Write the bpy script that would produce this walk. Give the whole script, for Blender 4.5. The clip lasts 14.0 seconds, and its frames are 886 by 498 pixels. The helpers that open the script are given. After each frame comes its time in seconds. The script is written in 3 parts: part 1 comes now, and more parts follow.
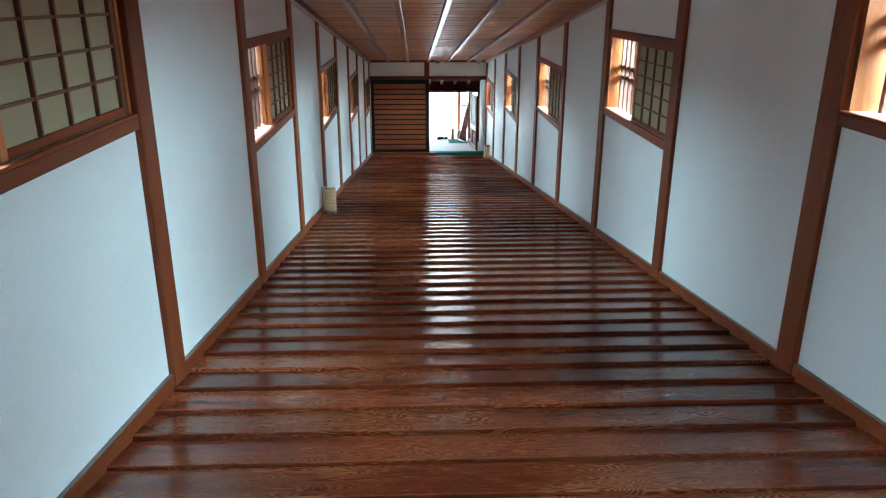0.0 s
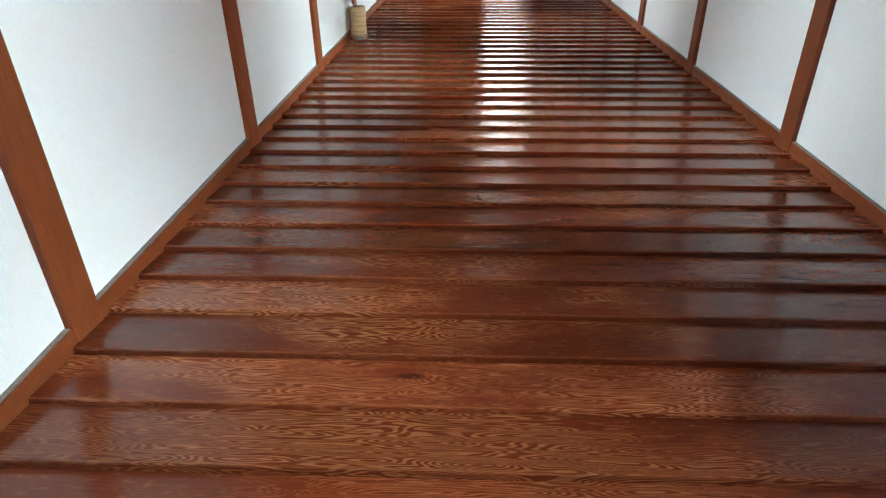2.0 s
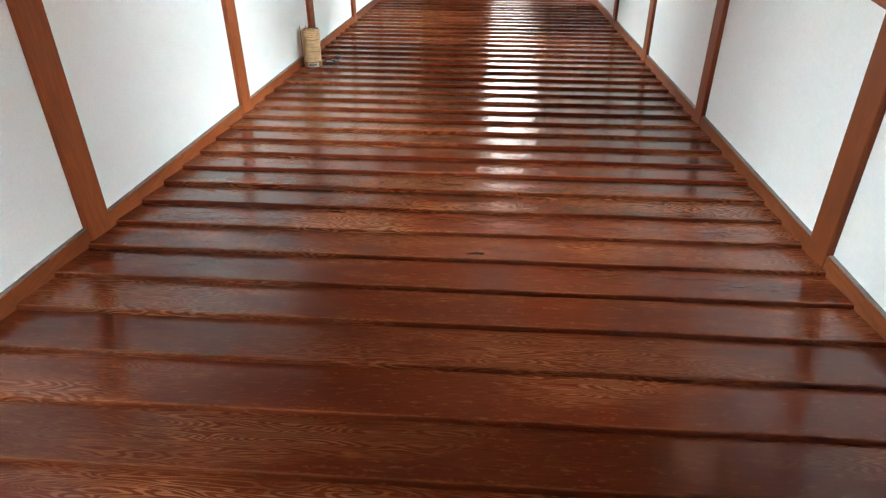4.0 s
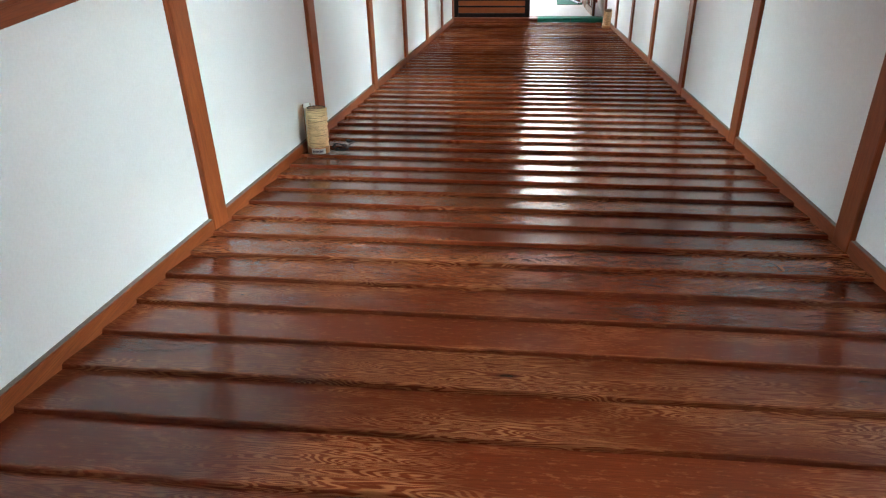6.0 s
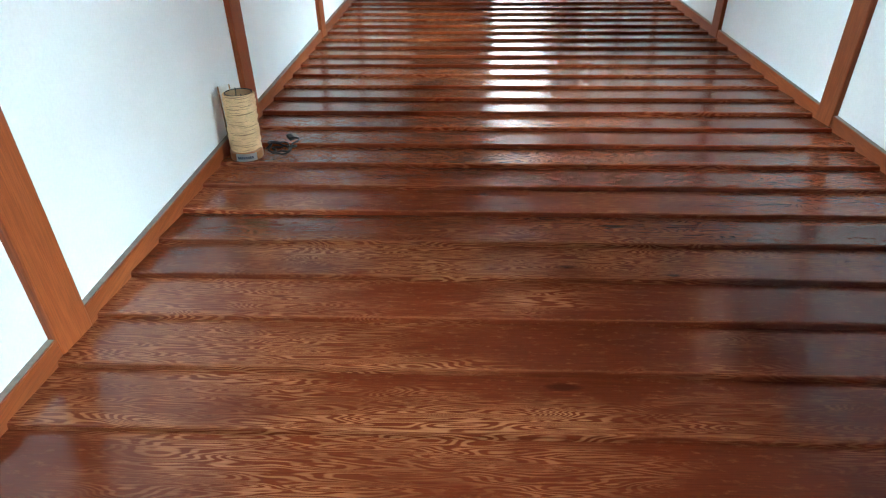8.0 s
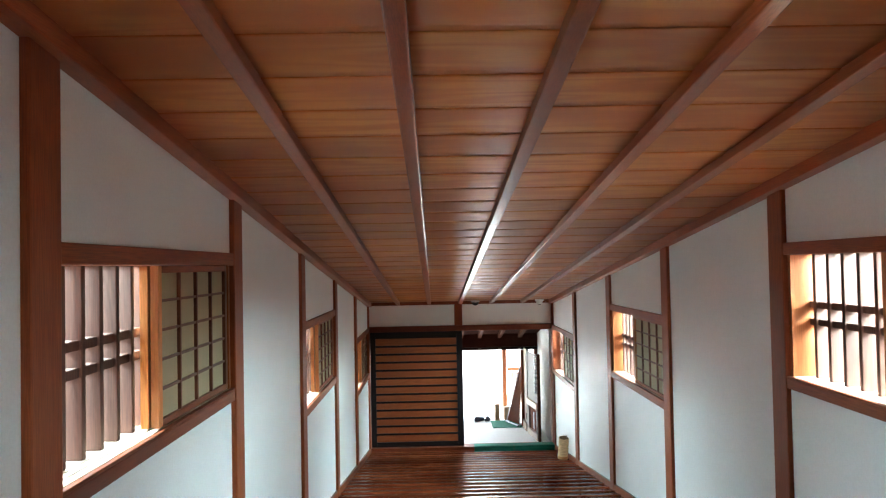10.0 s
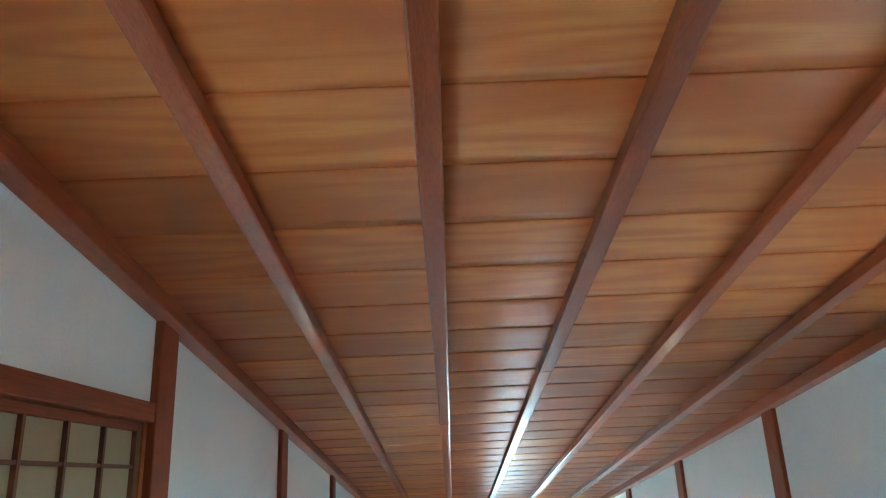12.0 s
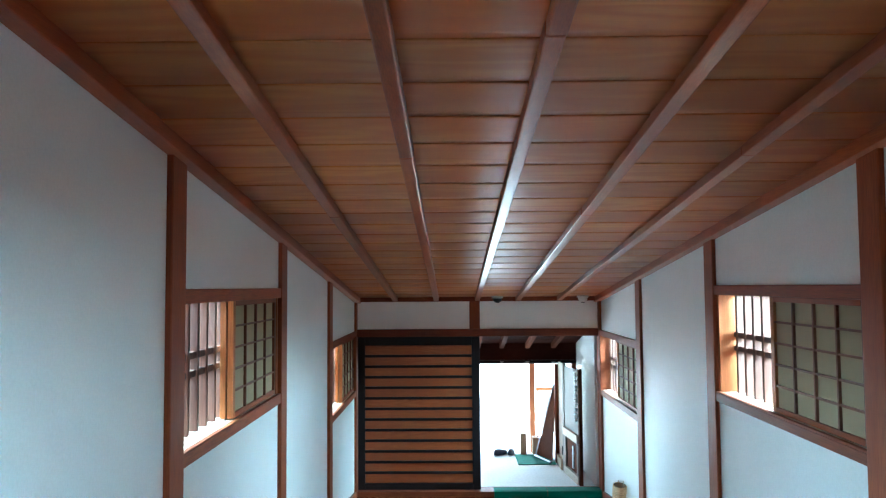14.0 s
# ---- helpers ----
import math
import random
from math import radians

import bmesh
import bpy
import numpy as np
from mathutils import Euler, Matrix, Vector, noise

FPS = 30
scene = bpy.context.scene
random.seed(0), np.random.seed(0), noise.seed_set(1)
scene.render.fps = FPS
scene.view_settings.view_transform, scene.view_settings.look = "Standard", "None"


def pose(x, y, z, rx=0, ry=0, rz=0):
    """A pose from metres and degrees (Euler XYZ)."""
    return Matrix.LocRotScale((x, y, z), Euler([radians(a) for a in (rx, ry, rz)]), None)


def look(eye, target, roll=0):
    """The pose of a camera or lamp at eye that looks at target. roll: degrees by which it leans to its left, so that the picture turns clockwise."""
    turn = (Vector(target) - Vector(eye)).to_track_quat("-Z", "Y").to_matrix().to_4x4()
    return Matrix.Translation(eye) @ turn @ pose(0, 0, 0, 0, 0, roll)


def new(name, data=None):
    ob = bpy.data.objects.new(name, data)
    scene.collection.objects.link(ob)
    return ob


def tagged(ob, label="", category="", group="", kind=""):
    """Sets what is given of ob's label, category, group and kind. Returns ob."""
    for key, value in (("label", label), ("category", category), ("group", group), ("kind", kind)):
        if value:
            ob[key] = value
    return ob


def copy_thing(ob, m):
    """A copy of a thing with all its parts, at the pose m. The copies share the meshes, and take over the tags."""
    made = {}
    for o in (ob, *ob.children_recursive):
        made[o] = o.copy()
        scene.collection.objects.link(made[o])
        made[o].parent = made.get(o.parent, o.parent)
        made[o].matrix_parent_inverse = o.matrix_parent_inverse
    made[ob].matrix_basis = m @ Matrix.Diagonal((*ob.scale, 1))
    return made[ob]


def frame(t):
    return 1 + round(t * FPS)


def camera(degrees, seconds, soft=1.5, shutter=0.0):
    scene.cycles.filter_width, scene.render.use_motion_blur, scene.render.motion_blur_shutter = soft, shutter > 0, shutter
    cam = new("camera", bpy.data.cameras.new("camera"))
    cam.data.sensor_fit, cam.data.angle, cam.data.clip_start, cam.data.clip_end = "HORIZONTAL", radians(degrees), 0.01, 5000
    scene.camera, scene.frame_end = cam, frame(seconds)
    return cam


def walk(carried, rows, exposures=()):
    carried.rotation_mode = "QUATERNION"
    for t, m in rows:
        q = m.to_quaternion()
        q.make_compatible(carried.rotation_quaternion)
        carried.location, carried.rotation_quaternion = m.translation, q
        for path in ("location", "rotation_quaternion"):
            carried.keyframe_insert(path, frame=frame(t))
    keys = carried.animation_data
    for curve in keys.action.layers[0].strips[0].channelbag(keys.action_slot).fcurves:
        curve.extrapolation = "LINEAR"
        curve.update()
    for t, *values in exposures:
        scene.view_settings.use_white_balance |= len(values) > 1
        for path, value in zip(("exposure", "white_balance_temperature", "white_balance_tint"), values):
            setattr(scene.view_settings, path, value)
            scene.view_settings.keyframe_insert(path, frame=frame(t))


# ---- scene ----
cam = camera(63.5, 14.0, 1.2)
PATH = [
    (0, (1.146, 1.063, 1.081), (1.219, 2.949, 0.421), 0.1),
    (0.5, (1.11, 1.379, 1.015), (1.185, 3.175, 0.138), 0.6),
    (1, (1.142, 1.734, 0.96), (1.135, 3.459, -0.052), -0.0),
    (1.5, (1.123, 2.067, 0.896), (1.084, 3.741, -0.198), -0.1),
    (2, (1.236, 2.399, 0.855), (1.158, 4.056, -0.263), -0.8),
    (2.2, (1.267, 2.501, 0.852), (1.175, 4.148, -0.278), -1.0),
    (4.5, (1.691, 3.943, 0.686), (1.539, 5.602, -0.42), -0.2),
    (5, (1.629, 4.29, 0.643), (1.438, 5.984, -0.402), -0.5),
    (5.5, (1.605, 4.616, 0.582), (1.399, 6.322, -0.44), -1.4),
    (6, (1.499, 4.939, 0.506), (1.283, 6.653, -0.501), -1.5),
    (6.5, (1.402, 5.28, 0.447), (1.203, 6.997, -0.56), -1.3),
    (7, (1.297, 5.657, 0.375), (1.118, 7.317, -0.725), -0.6),
    (7.5, (1.206, 6.035, 0.305), (1.119, 7.622, -0.909), -0.7),
    (8, (1.159, 6.464, 0.283), (1.078, 8.06, -0.92), -1.1),
    (8.5, (1.092, 6.88, 0.228), (1.091, 8.626, -0.748), -0.2),
    (9, (1.094, 7.298, 0.238), (1.123, 9.164, -0.481), -0.4),
    (9.1, (1.08, 7.36, 0.245), (1.117, 9.277, -0.325), -0.5),
    (9.2, (1.077, 7.414, 0.247), (1.113, 9.355, -0.234), -0.6),
    (11.3, (1.058, 8.729, 0.053), (1.05, 10.657, 0.584), -1.6),
    (11.5, (1.033, 8.869, 0.032), (1.013, 10.792, 0.58), -1.6),
    (12, (1.001, 9.2, 0.012), (1.009, 11.104, 0.623), -2.5),
    (12.5, (1.043, 9.563, -0.021), (0.996, 11.462, 0.605), -2.1),
    (13, (1.07, 9.928, -0.067), (1.06, 11.855, 0.471), -1.6),
    (13.5, (1.154, 10.263, -0.147), (1.172, 12.231, 0.21), -1.1),
    (14, (1.18, 10.623, -0.226), (1.154, 12.62, -0.121), -0.4),
]
EXPOSURES = [(0.0, 2.98, 5500, -4), (0.5, 3.05, 5900, 3), (1.0, 3.35, 6400, 7), (2.0, 3.44, 6600, 9), (4.5, 3.8, 6900, 10), (5.5, 3.45, 6650, 8),
             (6.5, 3.4, 6600, 8), (7.5, 3.78, 6600, 8), (8.0, 3.68, 6000, 3), (8.5, 3.5, 5900, 3), (9.0, 3.28, 6800, 9), (9.2, 3.12, 6800, 9),
             (11.3, 3.78, 4800, -21), (12.5, 4.0, 4800, -21), (13.0, 4.1, 4800, -20), (13.5, 3.8, 4900, -17), (14.0, 3.28, 4950, -12)]
walk(cam, [(t, look(eye, aim, lean)) for t, eye, aim, lean in PATH], EXPOSURES)

# ---------------- world and light ----------------
world = bpy.data.worlds.new("world")
scene.world = world
world.use_nodes = True
wn, wl = world.node_tree.nodes, world.node_tree.links
sky = wn.new("ShaderNodeTexSky")
sky.sky_type, sky.sun_disc = "NISHITA", False
sky.sun_elevation, sky.sun_rotation = radians(62), radians(157)
sky.dust_density = 4.0
wn["Background"].inputs["Strength"].default_value = 0.12
wl.new(sky.outputs[0], wn["Background"].inputs["Color"])
sun = new("sun", bpy.data.lights.new("sun", "SUN"))
sun.data.energy, sun.data.angle, sun.data.color = 2.5, radians(12), (1.0, 0.96, 0.9)
sun.matrix_world = look((0, 0, 30), (-6, 14, 0))

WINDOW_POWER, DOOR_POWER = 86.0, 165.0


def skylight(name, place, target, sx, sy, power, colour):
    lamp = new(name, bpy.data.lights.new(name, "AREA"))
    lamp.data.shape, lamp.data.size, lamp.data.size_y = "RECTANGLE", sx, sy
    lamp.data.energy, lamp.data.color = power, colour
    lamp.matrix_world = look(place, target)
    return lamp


# ---------------- plan ----------------
W = 2.95            # between the plaster faces
BAY = 1.905         # post to post
Y_FIRST = 4.11      # centre of one post
Y_END = 19.30       # face of the end wall
Y_BACK = Y_FIRST - 5 * BAY
POST, PROUD = 0.162, 0.026
posts_y = [Y_FIRST + BAY * k for k in range(-5, 8)]


def zb(y):
    """Top of the baseboard."""
    return -0.1378 * y


def zf(y):
    """Floor line."""
    return zb(y) - 0.065


def zc(y):
    """Underside of the cornice."""
    return 2.105 - 0.131 * y


Z_PORCH = -2.665

# ---------------- materials ----------------


def material(name):
    m = bpy.data.materials.new(name)
    m.use_nodes = True
    return m, m.node_tree.nodes, m.node_tree.links, m.node_tree.nodes["Principled BSDF"]


def math_node(n, l, op, a, b=None, clamp=False):
    k = n.new("ShaderNodeMath")
    k.operation, k.use_clamp = op, clamp
    for i, v in enumerate((a, b)):
        if v is None:
            continue
        if isinstance(v, (int, float)):
            k.inputs[i].default_value = v
        else:
            l.new(v, k.inputs[i])
    return k.outputs[0]


def mix_colour(n, l, fac, a, b, blend="MIX"):
    k = n.new("ShaderNodeMix")
    k.data_type, k.blend_type = "RGBA", blend
    for i, v in ((0, fac), (6, a), (7, b)):
        if isinstance(v, (int, float)):
            k.inputs[i].default_value = v
        elif isinstance(v, tuple):
            k.inputs[i].default_value = (*v, 1)
        else:
            l.new(v, k.inputs[i])
    return k.outputs[2]


def ramp(n, l, src, stops):
    k = n.new("ShaderNodeValToRGB")
    while len(k.color_ramp.elements) < len(stops):
        k.color_ramp.elements.new(0.5)
    for e, (p, v) in zip(k.color_ramp.elements, stops):
        e.position, e.color = p, (v, v, v, 1) if isinstance(v, (int, float)) else (*v, 1)
    l.new(src, k.inputs[0])
    return k.outputs[0]


def noise_node(n, l, vec, scale, detail=2.0, rough=0.5, distort=0.0):
    k = n.new("ShaderNodeTexNoise")
    k.inputs["Scale"].default_value, k.inputs["Detail"].default_value = scale, detail
    k.inputs["Roughness"].default_value, k.inputs["Distortion"].default_value = rough, distort
    l.new(vec, k.inputs["Vector"])
    return k.outputs["Fac"]


def mapped(n, l, vec, scale, offset=None):
    k = n.new("ShaderNodeMapping")
    k.inputs["Scale"].default_value = scale
    l.new(vec, k.inputs["Vector"])
    if offset is None:
        return k.outputs[0]
    l.new(offset, k.inputs["Location"])
    return k.outputs[0]


def wood(name, base, dark, light, axis="Z", lines=12.0, contrast=0.6, rough=0.4, rough_var=0.12, coat=0.0,
         per_island=False, vary=0.25, bump=0.15, figure=(7.0, 1.1), fibre=0.55, patches=(0.36, 0.62), worn=False, gloss=0.5, crisp=(0.12, 0.75)):
    """Timber whose growth rings show as contour lines drawn out along one axis."""
    m, n, l, p = material(name)
    co = n.new("ShaderNodeTexCoord").outputs["Object"]
    if per_island:
        rnd = n.new("ShaderNodeNewGeometry").outputs["Random Per Island"]
    else:
        rnd = n.new("ShaderNodeObjectInfo").outputs["Random"]
    shift = n.new("ShaderNodeCombineXYZ")
    for i, f in enumerate((37.0, 53.0, 71.0)):
        l.new(math_node(n, l, "MULTIPLY", rnd, f), shift.inputs[i])
    k = "XYZ".index(axis)
    s_fig = [figure[0]] * 3
    s_fig[k] = figure[1]
    s_fib = [260.0] * 3
    s_fib[k] = 9.0
    fig = noise_node(n, l, mapped(n, l, co, s_fig, shift.outputs[0]), 1.0, 1.5, 0.45, 0.25)
    rings = math_node(n, l, "PINGPONG", math_node(n, l, "MULTIPLY", fig, lines), 0.5)
    rings = math_node(n, l, "MULTIPLY", rings, 2.0)
    fib = noise_node(n, l, mapped(n, l, co, s_fib, shift.outputs[0]), 1.0, 3.0, 0.6)
    big = noise_node(n, l, mapped(n, l, co, [2.2 if i != k else 0.9 for i in range(3)], shift.outputs[0]), 1.0, 4.0, 0.6)
    grain = ramp(n, l, rings, [(crisp[0], 0.0), (crisp[1], 1.0)])
    patch = ramp(n, l, big, [(patches[0], 0.0), (patches[1], 1.0)])
    if worn:
        # some planks are strongly figured, others nearly plain
        own = math_node(n, l, "FRACT", math_node(n, l, "MULTIPLY", rnd, 7.31))
        patch = math_node(n, l, "MULTIPLY", patch, math_node(n, l, "ADD", math_node(n, l, "MULTIPLY", own, 0.6), 0.5, True))
    c = mix_colour(n, l, math_node(n, l, "MULTIPLY", math_node(n, l, "MULTIPLY", grain, patch), contrast), base, light)
    c = mix_colour(n, l, math_node(n, l, "MULTIPLY", ramp(n, l, fib, [(0.35, 1.0), (0.6, 0.0)]), fibre), c, dark)
    c = mix_colour(n, l, math_node(n, l, "MULTIPLY", ramp(n, l, big, [(0.3, 1.0), (0.55, 0.0)]), 0.45), c, dark)
    if worn:
        # knots and scuffs, and bare wood along the trodden front edge
        vor = n.new("ShaderNodeTexVoronoi")
        vor.inputs["Scale"].default_value = 1.0
        l.new(mapped(n, l, co, [1.5, 4.0, 4.0], shift.outputs[0]), vor.inputs["Vector"])
        wob = math_node(n, l, "ADD", vor.outputs["Distance"], math_node(n, l, "MULTIPLY", math_node(n, l, "SUBTRACT", big, 0.5), 0.06))
        c = mix_colour(n, l, ramp(n, l, wob, [(0.035, 0.9), (0.085, 0.0)]), c, dark)
        scuff = noise_node(n, l, mapped(n, l, co, [22.0, 60.0, 60.0], shift.outputs[0]), 1.0, 4.0, 0.7)
        c = mix_colour(n, l, math_node(n, l, "MULTIPLY", ramp(n, l, scuff, [(0.56, 0.0), (0.70, 1.0)]), 0.22), c, light)
        sep = n.new("ShaderNodeSeparateXYZ")
        l.new(co, sep.inputs[0])
        front = ramp(n, l, math_node(n, l, "ADD", sep.outputs[1], math_node(n, l, "MULTIPLY", math_node(n, l, "SUBTRACT", scuff, 0.5), 0.03)), [(0.0035, 1.0), (0.0085, 0.0)])
        top = ramp(n, l, math_node(n, l, "ADD", sep.outputs[2], 0.012), [(0.0098, 0.0), (0.0112, 1.0)])
        c = mix_colour(n, l, math_node(n, l, "MULTIPLY", math_node(n, l, "MULTIPLY", front, top), 0.28), c, light)
    tone = math_node(n, l, "ADD", math_node(n, l, "MULTIPLY", rnd, 2 * vary), 1.0 - vary)
    grey = n.new("ShaderNodeCombineColor")
    for i in range(3):
        l.new(tone, grey.inputs[i])
    c = mix_colour(n, l, 1.0, c, grey.outputs[0], "MULTIPLY")
    l.new(c, p.inputs["Base Color"])
    r = math_node(n, l, "ADD", math_node(n, l, "MULTIPLY", math_node(n, l, "SUBTRACT", big, 0.5), 2 * rough_var), rough)
    r = math_node(n, l, "ADD", r, math_node(n, l, "MULTIPLY", fib, 0.08), True)
    l.new(r, p.inputs["Roughness"])
    p.inputs["Specular IOR Level"].default_value = gloss
    p.inputs["Coat Weight"].default_value, p.inputs["Coat Roughness"].default_value = coat, 0.18
    b = n.new("ShaderNodeBump")
    b.inputs["Strength"].default_value, b.inputs["Distance"].default_value = bump, 0.004
    wavy = noise_node(n, l, mapped(n, l, co, [3.0] * 3, shift.outputs[0]), 3.0, 2.0, 0.5)
    h = math_node(n, l, "ADD", math_node(n, l, "MULTIPLY", fib, 0.5), math_node(n, l, "MULTIPLY", rings, 0.25))
    h = math_node(n, l, "ADD", h, math_node(n, l, "MULTIPLY", wavy, 0.5))
    l.new(h, b.inputs["Height"])
    l.new(b.outputs[0], p.inputs["Normal"])
    return m


def plain(name, colour, rough=0.5, metal=0.0, grain=40.0, amount=0.25, bump=0.1, low=1.2):
    """A surface with two scales of slight unevenness."""
    m, n, l, p = material(name)
    co = n.new("ShaderNodeTexCoord").outputs["Object"]
    a = noise_node(n, l, co, grain, 3.0, 0.6)
    b = noise_node(n, l, co, low, 4.0, 0.6)
    s = math_node(n, l, "ADD", math_node(n, l, "MULTIPLY", a, 0.5), math_node(n, l, "MULTIPLY", b, 0.5))
    dark = tuple(v * (1 - amount) for v in colour)
    l.new(mix_colour(n, l, ramp(n, l, s, [(0.38, 0.0), (0.6, 1.0)]), dark, colour), p.inputs["Base Color"])
    l.new(math_node(n, l, "ADD", math_node(n, l, "MULTIPLY", b, 0.16), rough - 0.08, True), p.inputs["Roughness"])
    p.inputs["Metallic"].default_value = metal
    k = n.new("ShaderNodeBump")
    k.inputs["Strength"].default_value, k.inputs["Distance"].default_value = bump, 0.003
    l.new(a, k.inputs["Height"])
    l.new(k.outputs[0], p.inputs["Normal"])
    return m


PLASTER = plain("white_plaster", (0.86, 0.86, 0.85), 0.55, 0, 90, 0.07, 0.10, 1.1)
FLOOR_WOOD = wood("stained_floor_wood", (0.165, 0.031, 0.011), (0.055, 0.010, 0.005), (0.48, 0.182, 0.074), "X", 24, 0.80, 0.15,
                  0.05, 0.0, vary=0.22, bump=0.045, figure=(21.0, 2.6), fibre=0.4, patches=(0.45, 0.58), worn=True, gloss=0.32, crisp=(0.40, 0.70))
POST_WOOD = wood("stained_post_wood", (0.27, 0.058, 0.014), (0.13, 0.025, 0.007), (0.37, 0.098, 0.027), "Z", 10, 0.4, 0.5, gloss=0.3)
RAIL_WOOD = wood("stained_rail_wood", (0.26, 0.058, 0.015), (0.12, 0.025, 0.007), (0.36, 0.10, 0.029), "Y", 10, 0.4, 0.5, gloss=0.3)
CROSS_WOOD = wood("stained_cross_wood", (0.17, 0.037, 0.012), (0.08, 0.016, 0.006), (0.24, 0.066, 0.022), "X", 10, 0.4, 0.5, gloss=0.3)
CEILING_WOOD = wood("cedar_ceiling_wood", (0.54, 0.175, 0.043), (0.38, 0.080, 0.018), (0.68, 0.31, 0.092), "X", 6, 0.7, 0.40, 0.08,
                    0.0, True, 0.17, 0.05, (6.5, 0.8), 0.2, (0.34, 0.60), gloss=0.42)
BATTEN_WOOD = wood("ceiling_batten_wood", (0.36, 0.083, 0.024), (0.19, 0.038, 0.011), (0.47, 0.135, 0.043), "Y", 9, 0.45, 0.32, 0.08, 0.4)
JAMB_WOOD = wood("orange_jamb_wood", (0.40, 0.115, 0.032), (0.23, 0.058, 0.016), (0.50, 0.18, 0.056), "Z", 10, 0.5, 0.5, gloss=0.3)
SHOJI_WOOD = wood("shoji_wood", (0.17, 0.052, 0.020), (0.09, 0.026, 0.010), (0.24, 0.085, 0.034), "Z", 10, 0.5, 0.5)
STILE_WOOD = wood("pale_stile_wood", (0.60, 0.20, 0.045), (0.36, 0.10, 0.022), (0.70, 0.30, 0.085), "Z", 16, 0.6, 0.45)
LATTICE_WOOD = wood("weathered_lattice_wood", (0.125, 0.046, 0.027), (0.06, 0.020, 0.012), (0.21, 0.095, 0.062), "Z", 18, 0.6, 0.65)
SILL_WOOD = wood("pale_sill_wood", (0.62, 0.50, 0.39), (0.40, 0.28, 0.19), (0.72, 0.62, 0.52), "Y", 10, 0.5, 0.5)
PANEL_WOOD = wood("door_panel_wood", (0.37, 0.098, 0.027), (0.22, 0.052, 0.014), (0.47, 0.15, 0.047), "X", 9, 0.5, 0.45, vary=0.12)
OLD_WOOD = wood("porch_wood", (0.12, 0.034, 0.014), (0.055, 0.015, 0.006), (0.18, 0.06, 0.026), "Y", 10, 0.4, 0.7, gloss=0.08)
# Base colour darkened in place of shade; the doorway lamp over-lights the porch roof
DARK_BOARD = wood("darkened_roof_boards", (0.045, 0.013, 0.009), (0.02, 0.006, 0.004), (0.07, 0.022, 0.014), "X", 10, 0.4, 0.8, gloss=0.05)
GREY_BOARD = wood("greyed_screen_wood", (0.27, 0.22, 0.185), (0.17, 0.13, 0.105), (0.36, 0.31, 0.265), "Z", 10, 0.4, 0.6)
PALE_WOOD = wood("porch_pale_wood", (0.50, 0.38, 0.27), (0.33, 0.23, 0.15), (0.60, 0.48, 0.36), "Z", 10, 0.4, 0.6)
LACQUER = plain("black_lacquer", (0.018, 0.014, 0.016), 0.35, 0, 60, 0.3, 0.05)
LACQUER.node_tree.nodes["Principled BSDF"].inputs["Specular IOR Level"].default_value = 0.15
PAPER = plain("shoji_paper", (0.45, 0.355, 0.215), 0.85, 0, 160, 0.08, 0.05, 3.0)
DUST = plain("dusty_ledge", (0.23, 0.19, 0.16), 0.8, 0, 60, 0.3, 0.1)
GREEN = plain("green_mat_pile", (0.010, 0.17, 0.10), 0.9, 0, 260, 0.4, 0.6)
BLACK = plain("black_rubber", (0.012, 0.012, 0.013), 0.6, 0, 120, 0.3)
WHITE = plain("white_plastic", (0.78, 0.78, 0.76), 0.4, 0, 80, 0.08)
GREY = plain("grey_plastic", (0.42, 0.37, 0.33), 0.5, 0, 80, 0.15)
METAL = plain("pale_metal", (0.62, 0.62, 0.63), 0.35, 0.9, 80, 0.1)
RAFFIA = plain("raffia_cord", (0.90, 0.62, 0.34), 0.75, 0, 220, 0.3, 0.5, 14.0)
LAMP_BASE = wood("lamp_base_wood", (0.55, 0.24, 0.085), (0.36, 0.13, 0.04), (0.66, 0.34, 0.14), "X", 8, 0.5, 0.4)
PRINT = plain("dark_print", (0.06, 0.08, 0.14), 0.6)
CARD = plain("cardboard", (0.40, 0.24, 0.13), 0.8, 0, 90, 0.2)
SHOE = plain("navy_cloth", (0.03, 0.035, 0.055), 0.8, 0, 300, 0.4, 0.4)
STONE = plain("pale_paving", (0.80, 0.79, 0.77), 0.8, 0, 30, 0.15, 0.3, 0.6)
GROUND = plain("gravel_ground", (0.36, 0.34, 0.30), 0.9, 0, 14, 0.35, 0.3, 0.15)

# ---------------- mesh helpers ----------------


def box(bm, x0, x1, y0, y1, z0, z1, bevel=0.0):
    """An upright box; z0 and z1 may be functions of y."""
    f0 = z0 if callable(z0) else (lambda y: z0)
    f1 = z1 if callable(z1) else (lambda y: z1)
    v = [bm.verts.new((x, y, f(y))) for f in (f0, f1) for y in (y0, y1) for x in (x0, x1)]
    faces = [bm.faces.new([v[i] for i in q]) for q in ((0, 2, 3, 1), (4, 5, 7, 6), (0, 1, 5, 4), (2, 6, 7, 3), (0, 4, 6, 2), (1, 3, 7, 5))]
    if bevel:
        edges = {e for f in faces for e in f.edges}
        bmesh.ops.bevel(bm, geom=list(edges), offset=bevel, segments=2, affect="EDGES", profile=0.6)
    return bm


def boxed(*args, **kw):
    return box(bmesh.new(), *args, **kw)


def mesh_of(name, bm, mat, smooth=False):
    me = bpy.data.meshes.new(name)
    bm.to_mesh(me)
    bm.free()
    for mt in (mat if isinstance(mat, (list, tuple)) else (mat,)):
        me.materials.append(mt)
    if smooth:
        me.polygons.foreach_set("use_smooth", [True] * len(me.polygons))
    return me


